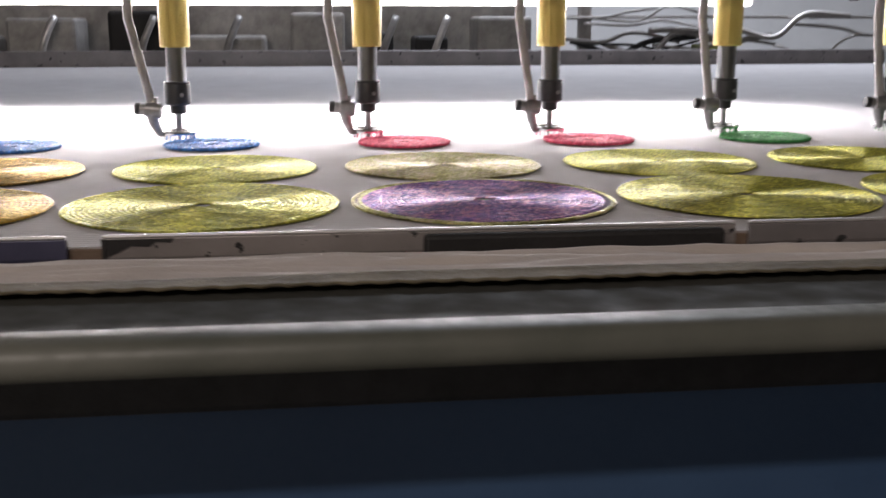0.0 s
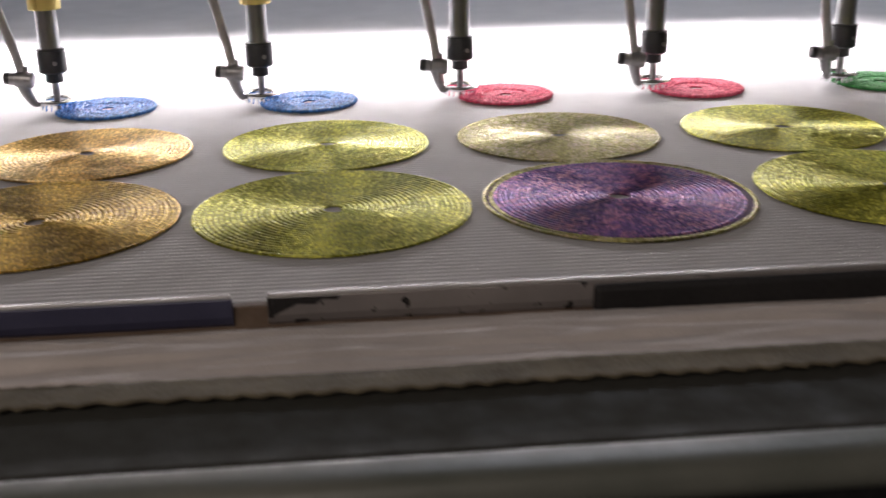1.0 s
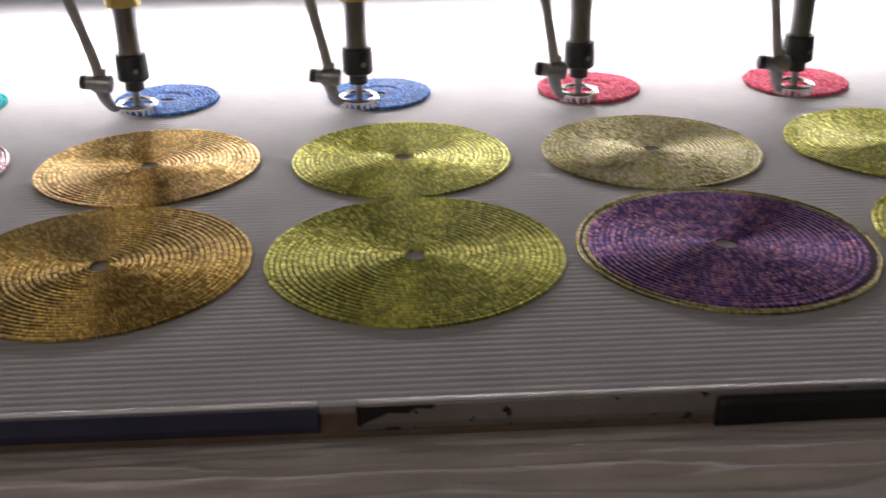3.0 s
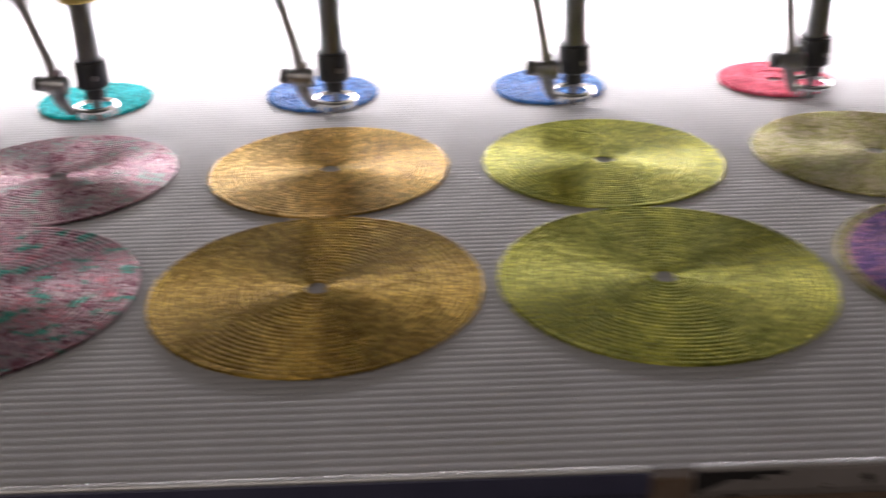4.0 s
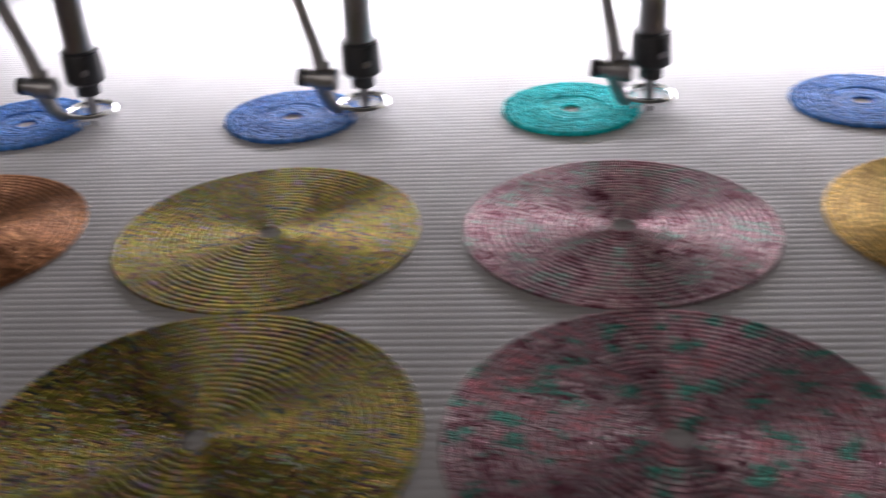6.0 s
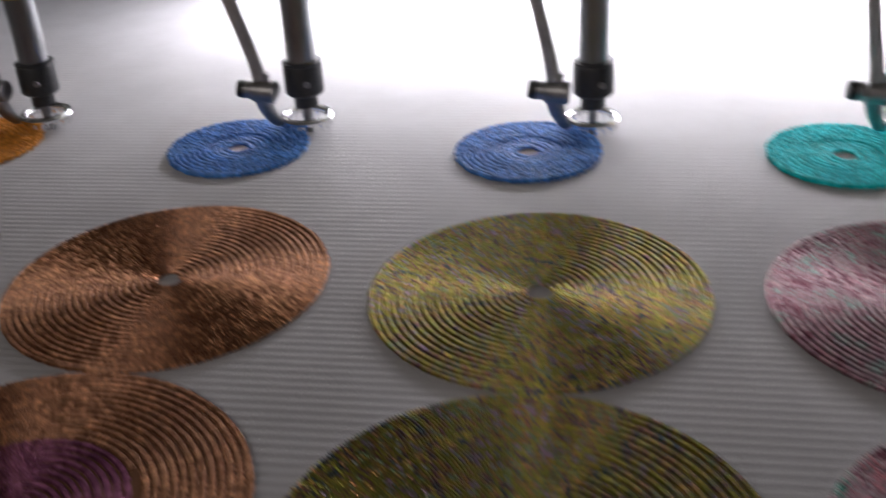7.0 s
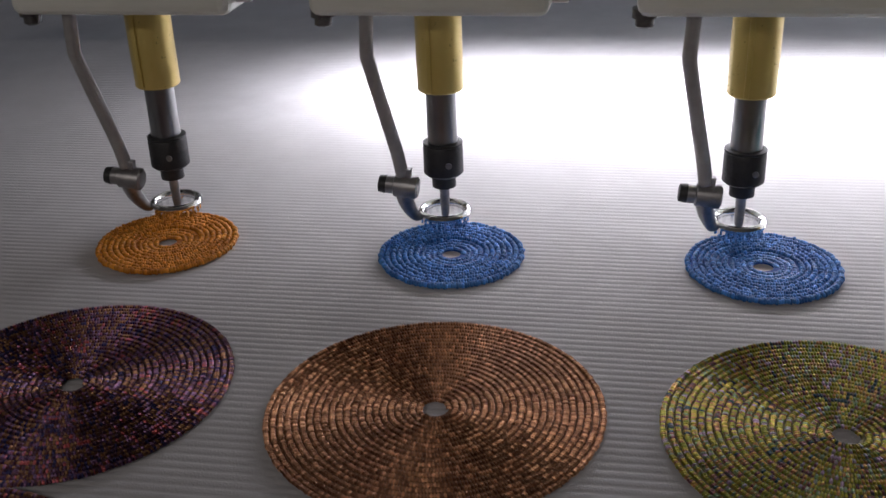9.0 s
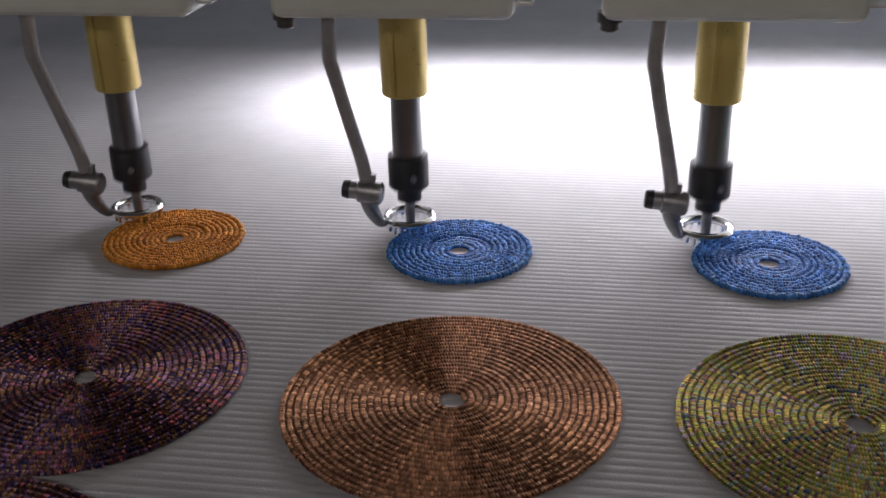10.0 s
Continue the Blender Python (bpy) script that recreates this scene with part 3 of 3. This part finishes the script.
for k in range(HEADS):
    x = PITCH * k
    mat_of(WORDS[ROW_A[k].name] + " coiled bead mat stitched on grey cloth", x + 0.0197, -0.1771, rnd.uniform(-40, 40),
           [("bead_coil", MESH_A, ROW_A[k], ""), ("ground", DISC_A, GROUND[ROW_A[k].name], "")])
    if k == 6:
        mat_of("purple coiled bead mat with a thin olive rim on grey cloth", x + 0.0267, -0.3600, 20,
               [("bead_coil", MESH_B_IN, PURPLE, "purple beads"), ("rim_coil", MESH_B_RIM, OLIVE, "olive rim beads"), ("ground", DISC_B, GROUND[PURPLE.name], "")])
    elif k == 1:
        mat_of("copper brown coiled bead mat with a plum centre on cloth", x + 0.0267, -0.3600, 40,
               [("centre_coil", MESH_C_IN, PLUM, "plum centre beads"), ("bead_coil", MESH_C_OUT, COPPER, "copper brown beads"), ("ground", DISC_B, GROUND[COPPER.name], "")])
    else:
        mat_of(WORDS[ROW_B[k].name] + " coiled bead mat stitched on grey cloth", x + 0.0267, -0.3600, rnd.uniform(-40, 40),
               [("bead_coil", MESH_B, ROW_B[k], ""), ("ground", DISC_B, GROUND[ROW_B[k].name], "")])
    mat_of("small " + WORDS[ROW_S[k].name] + " yarn coil being stitched under the needle", x, 0.0, rnd.uniform(-40, 40),
           [("yarn_spiral", MESH_S, ROW_S[k], ""), ("ground", DISC_S, GROUND[ROW_S[k].name], "")], "yarn_coil", "small yarn coils")


# ---- stitching heads ----
def ring_body():
    """A polished ring with rounded rims."""
    bm = lathe([(0.0132, 0.0), (0.0140, 0.0026), (0.0149, 0.0040), (0.0160, 0.0046), (0.0171, 0.0044), (0.0182, 0.0035), (0.0190, 0.0022), (0.0188, 0.0008), (0.0178, 0.0), (0.0132, 0.0)], 36)
    bmesh.ops.delete(bm, geom=[f for f in bm.faces if len(f.verts) > 4], context="FACES")
    bmesh.ops.remove_doubles(bm, verts=bm.verts, dist=1e-6)
    return bm


def head():
    h = empty("stitching_head", pose(0, 0, TABLE), "grey-green stitching head with yellow sleeve and steel needle bar", "machine head",
              "stitching heads")
    # casing, with a cut lower corner and rounded edges
    bm = box(-0.074, 0.0752, -0.043, 0.13, 0.1568, 0.42)
    bmesh.ops.bevel(bm, geom=list(bm.edges), offset=0.007, segments=3, affect="EDGES", profile=0.5)
    part("casing", smooth(bm, False), CASING, h)
    part("bracket", box(0.0756, 0.0856, -0.030, 0.02, 0.1635, 0.1662, 0.0008), EDGE, h, "bright metal bracket")
    bolt = part("bolt", lathe([(0.0044, 0.1480), (0.0058, 0.1492), (0.0058, 0.1535), (0.0078, 0.1540), (0.0078, 0.1555), (0.0078, 0.160)], 12, -0.0690, -0.026), BOLT, h)
    part("bolt", lathe([(0.003, 0.1535), (0.0042, 0.1545), (0.0042, 0.160)], 10, -0.030, -0.01), EDGE, h)
    # sleeve: a turned brass tube with a slit and a rear lip
    sleeve = lathe([(0.0118, 0.0995), (0.0146, 0.0995), (0.0154, 0.1005), (0.0154, 0.163), (0.0118, 0.163)], 32)
    sl = part("sleeve", sleeve, BRASS, h, "yellow brass sleeve")
    part("key_rail", box(-0.0062, -0.0030, -0.0166, -0.0148, 0.101, 0.163, 0.0005), BRASS, sl)
    # needle bar: it goes up and down
    bar = part("needle_bar", lathe([(0.0098, 0.055), (0.0103, 0.0556), (0.0103, 0.150)], 28), STEEL, h)
    part("collar", lathe([(0.0060, 0.0236), (0.0083, 0.0244), (0.0083, 0.0325), (0.0118, 0.0332), (0.0137, 0.0350), (0.0137, 0.0530),
                          (0.0128, 0.0550), (0.0137, 0.0556), (0.0137, 0.0568), (0.0112, 0.0575)], 28), BLACK, bar, "black collar")
    part("set_screw", lathe([(0.0016, 0.0), (0.0022, 0.0003), (0.0022, 0.0012)], 10), GUIDE, bar)
    bar.children[-1].matrix_basis = pose(0.006, -0.0132, 0.0440, 90, 0, 0)
    part("needle", lathe([(0.0006, -0.012), (0.0016, -0.004), (0.0030, 0.004), (0.0034, 0.012), (0.0036, 0.0240)], 14), GUIDE, bar, "steel needle")
    # yarn tube and its clamp
    part("yarn_tube", pipe([(-0.0395, -0.030, 0.178), (-0.0402, -0.030, 0.156), (-0.0412, -0.030, 0.136), (-0.0413, -0.030, 0.129), (-0.0400, -0.0288, 0.122),
                            (-0.0362, -0.0256, 0.102), (-0.0322, -0.0222, 0.082), (-0.0278, -0.0190, 0.060), (-0.0252, -0.0182, 0.044)], 0.0046, 12), TUBE, h, "grey bent yarn tube")
    clamp = part("guide_clamp", lathe([(0.0045, -0.0125), (0.0062, -0.0120), (0.0062, -0.0060), (0.0078, -0.0052), (0.0082, 0.0020), (0.0078, 0.0100), (0.0060, 0.0112)], 16, 0, 0, "x"), GUIDE, h)
    clamp.matrix_basis = pose(-0.0256, -0.0182, 0.0362, 0, 6, 0)
    part("screw", lathe([(0.0044, -0.0165), (0.0058, -0.0160), (0.0064, -0.0120), (0.0064, -0.0110)], 12, 0, 0, "x"), BLACK, clamp, "dark screw head")
    part("lug", box(0.001, 0.0055, -0.003, 0.003, 0.004, 0.0135, 0.0008), GUIDE, clamp)
    part("guide_arm", pipe([(-0.0251, -0.0182, 0.033), (-0.0235, -0.017, 0.024), (-0.0210, -0.0145, 0.0165), (-0.0185, -0.011, 0.0110), (-0.0148, -0.008, 0.0100)],
                           lambda u: 0.0066 - 0.0040 * u, 10), GUIDE, h)
    ring = part("presser_ring", ring_body(), CHROME, h, "polished toothed ring")
    ring.matrix_basis = pose(-0.0004, 0, 0.0090)
    t = box(-0.0011, 0.0011, -0.001, 0.001, -0.0055, 0.0004)
    for v in t.verts:
        if v.co.z < 0:
            v.co.x *= 0.55
    tooth = part("tooth", t, CHROME, ring)
    tooth.matrix_basis = pose(0.0160, 0, 0, 0, 0, 90)
    for i in range(1, 18):
        a = 2 * math.pi * i / 18
        o = new("tooth", tooth.data)
        o.parent = ring
        o.matrix_basis = pose(0.0160 * math.cos(a), 0.0160 * math.sin(a), 0, 0, 0, 90 + math.degrees(a))
    return h


heads = [head()]
heads += [copy_thing(heads[0], pose(PITCH * k + 0.0016, 0, TABLE)) for k in range(1, HEADS)]
heads[0].location.x += 0.0016


def beam():
    b = empty("machine_beam", pose(0, 0, 0), "long grey-green machine beam that carries the heads", "machine beam")
    part("beam_body", box(-0.5, 2.6, 0.134, 0.27, TABLE + 0.20, TABLE + 0.46, 0.01), CASING, b)
    for x in (-0.45, 2.55):
        part("post", box(x - 0.05, x + 0.05, 0.14, 0.26, TABLE - 0.004, TABLE + 0.199, 0.006), CASING, b)


beam()


def strip_lamp():
    s = empty("strip_lamp", pose(0, 0, 0), "long white strip lamp glowing under the machine beam", "lamp")
    part("housing", box(LAMP_X0 - 0.02, LAMP_X1 + 0.02, LAMP_Y - 0.016, LAMP_Y + 0.016, LAMP_Z + 0.012, LAMP_Z + 0.05, 0.003), EDGE, s)
    part("diffuser", box(LAMP_X0, LAMP_X1, LAMP_Y - 0.012, LAMP_Y + 0.012, LAMP_Z, LAMP_Z + 0.0115, 0.003), GLOW, s, "glowing white diffuser")
    for x in (LAMP_X0 + 0.1, LAMP_X1 - 0.1):
        part("bracket", box(x - 0.01, x + 0.01, 0.271, LAMP_Y + 0.01, LAMP_Z + 0.051, TABLE + 0.30, 0.001), EDGE, s)


strip_lamp()


def far_machine():
    """The next machine behind the table: a long dark body with ducts, boxes and cables."""
    m = empty("far_machine", pose(0, 0, 0), "hazy dark machine with ducts and cables behind", "machine")
    rng = random.Random(21)
    part("body", box(-3.0, 1.9, 2.3, 2.9, 0.0, 0.80, 0.02), HAZED_METAL, m)
    part("rear_panel", box(-3.0, 1.9, 2.6, 2.64, 0.801, 1.25, 0.01), HAZED_METAL, m)
    x = -2.9
    while x < 1.7:
        w, h = rng.uniform(0.08, 0.28), rng.uniform(0.05, 0.16)
        part("unit", box(x, x + w, 2.36, 2.55, 0.801, 0.801 + h, 0.012), rng.choice((HAZED_METAL, HAZED_METAL, CASING, DARK_PAINT)), m)
        if rng.random() < 0.7:
            part("duct", pipe([(x + w / 2, 2.33, 0.80), (x + w / 2 + 0.02, 2.32, 0.86), (x + w / 2 + 0.05, 2.34, 0.93)], 0.012, 8, 4), rng.choice((EDGE, TUBE, HAZED_METAL)), m)
        x += w + rng.uniform(0.02, 0.1)


def cable_rack():
    r = empty("cable_rack", pose(0, 0, 0), "bright metal rack with tangled cables and small parts", "rack")
    rng = random.Random(5)
    part("post", box(2.02, 2.06, 2.30, 2.34, 0.0, 1.3, 0.004), HAZED_METAL, r)
    part("post", box(3.2, 3.24, 2.30, 2.34, 0.0, 1.3, 0.004), HAZED_METAL, r)
    part("shelf", box(2.0, 3.3, 2.25, 2.7, 0.775, 0.80, 0.004), HAZED_METAL, r)
    part("shelf", box(2.0, 3.3, 2.25, 2.7, 0.925, 0.935, 0.002), EDGE, r, "bright metal shelf edge")
    for i in range(12):
        x = rng.uniform(2.05, 3.1)
        z = rng.uniform(0.83, 0.93)
        part("cable", pipe([(x - 0.2, 2.24, z), (x - 0.05, 2.22, z - rng.uniform(0.0, 0.05)), (x + 0.06, 2.23, z + rng.uniform(-0.04, 0.04)), (x + 0.22, 2.24, z + rng.uniform(-0.03, 0.05))],
                           rng.uniform(0.004, 0.010), 8, 5), rng.choice((EDGE, TUBE, BLACK, HAZED_METAL)), r)
    part("green_case", box(2.42, 2.54, 2.26, 2.36, 0.801, 0.842, 0.012), GREEN_CASE, r, "lime green plastic case")
    part("white_box", box(2.24, 2.32, 2.26, 2.34, 0.801, 0.83, 0.006), EDGE, r)


far_machine()
cable_rack()


def motions():
    """The cloth with all that lies on it circles; the needle bars go up and down."""
    for ob, rest in moving:
        rows = []
        for t in sorted({i / 4 for i in range(41)} | {r[0] for r in TURN}):
            dx, dy = cloth_place(t)
            rows.append((t, pose(rest[0] + dx, rest[1] + dy, *rest[2:])))
        walk(ob, rows)
    lift = {}
    for i in range(101):
        lift[i] = 0.0245 + 0.0065 * math.sin(i * 2.3)
    for t, z in BAR:
        lift[round(t * 10)] = z
    for h in heads:
        bar = [c for c in h.children if c.name.startswith("needle_bar")][0]
        walk(bar, [(i / 10, pose(0, 0, lift[i] - 0.0236)) for i in sorted(lift)])


# lower end of the collar above the cloth
BAR = ((0, 0.0304), (0.5, 0.0226), (1, 0.029), (1.5, 0.024), (2, 0.0177), (3.3, 0.0185), (3.4, 0.0185), (3.5, 0.0189), (3.6, 0.0185), (3.8, 0.023), (4, 0.018),
       (4.2, 0.024), (4.5, 0.0189), (4.7, 0.029), (4.9, 0.0185), (5, 0.0183), (5.2, 0.025), (5.4, 0.022), (5.5, 0.027), (6.9, 0.0185), (7, 0.0183), (7.3, 0.029),
       (7.5, 0.0311), (7.7, 0.030), (8, 0.030), (8.5, 0.0297), (9, 0.0294), (9.5, 0.0180), (9.8, 0.0200), (10, 0.0236))

motions()
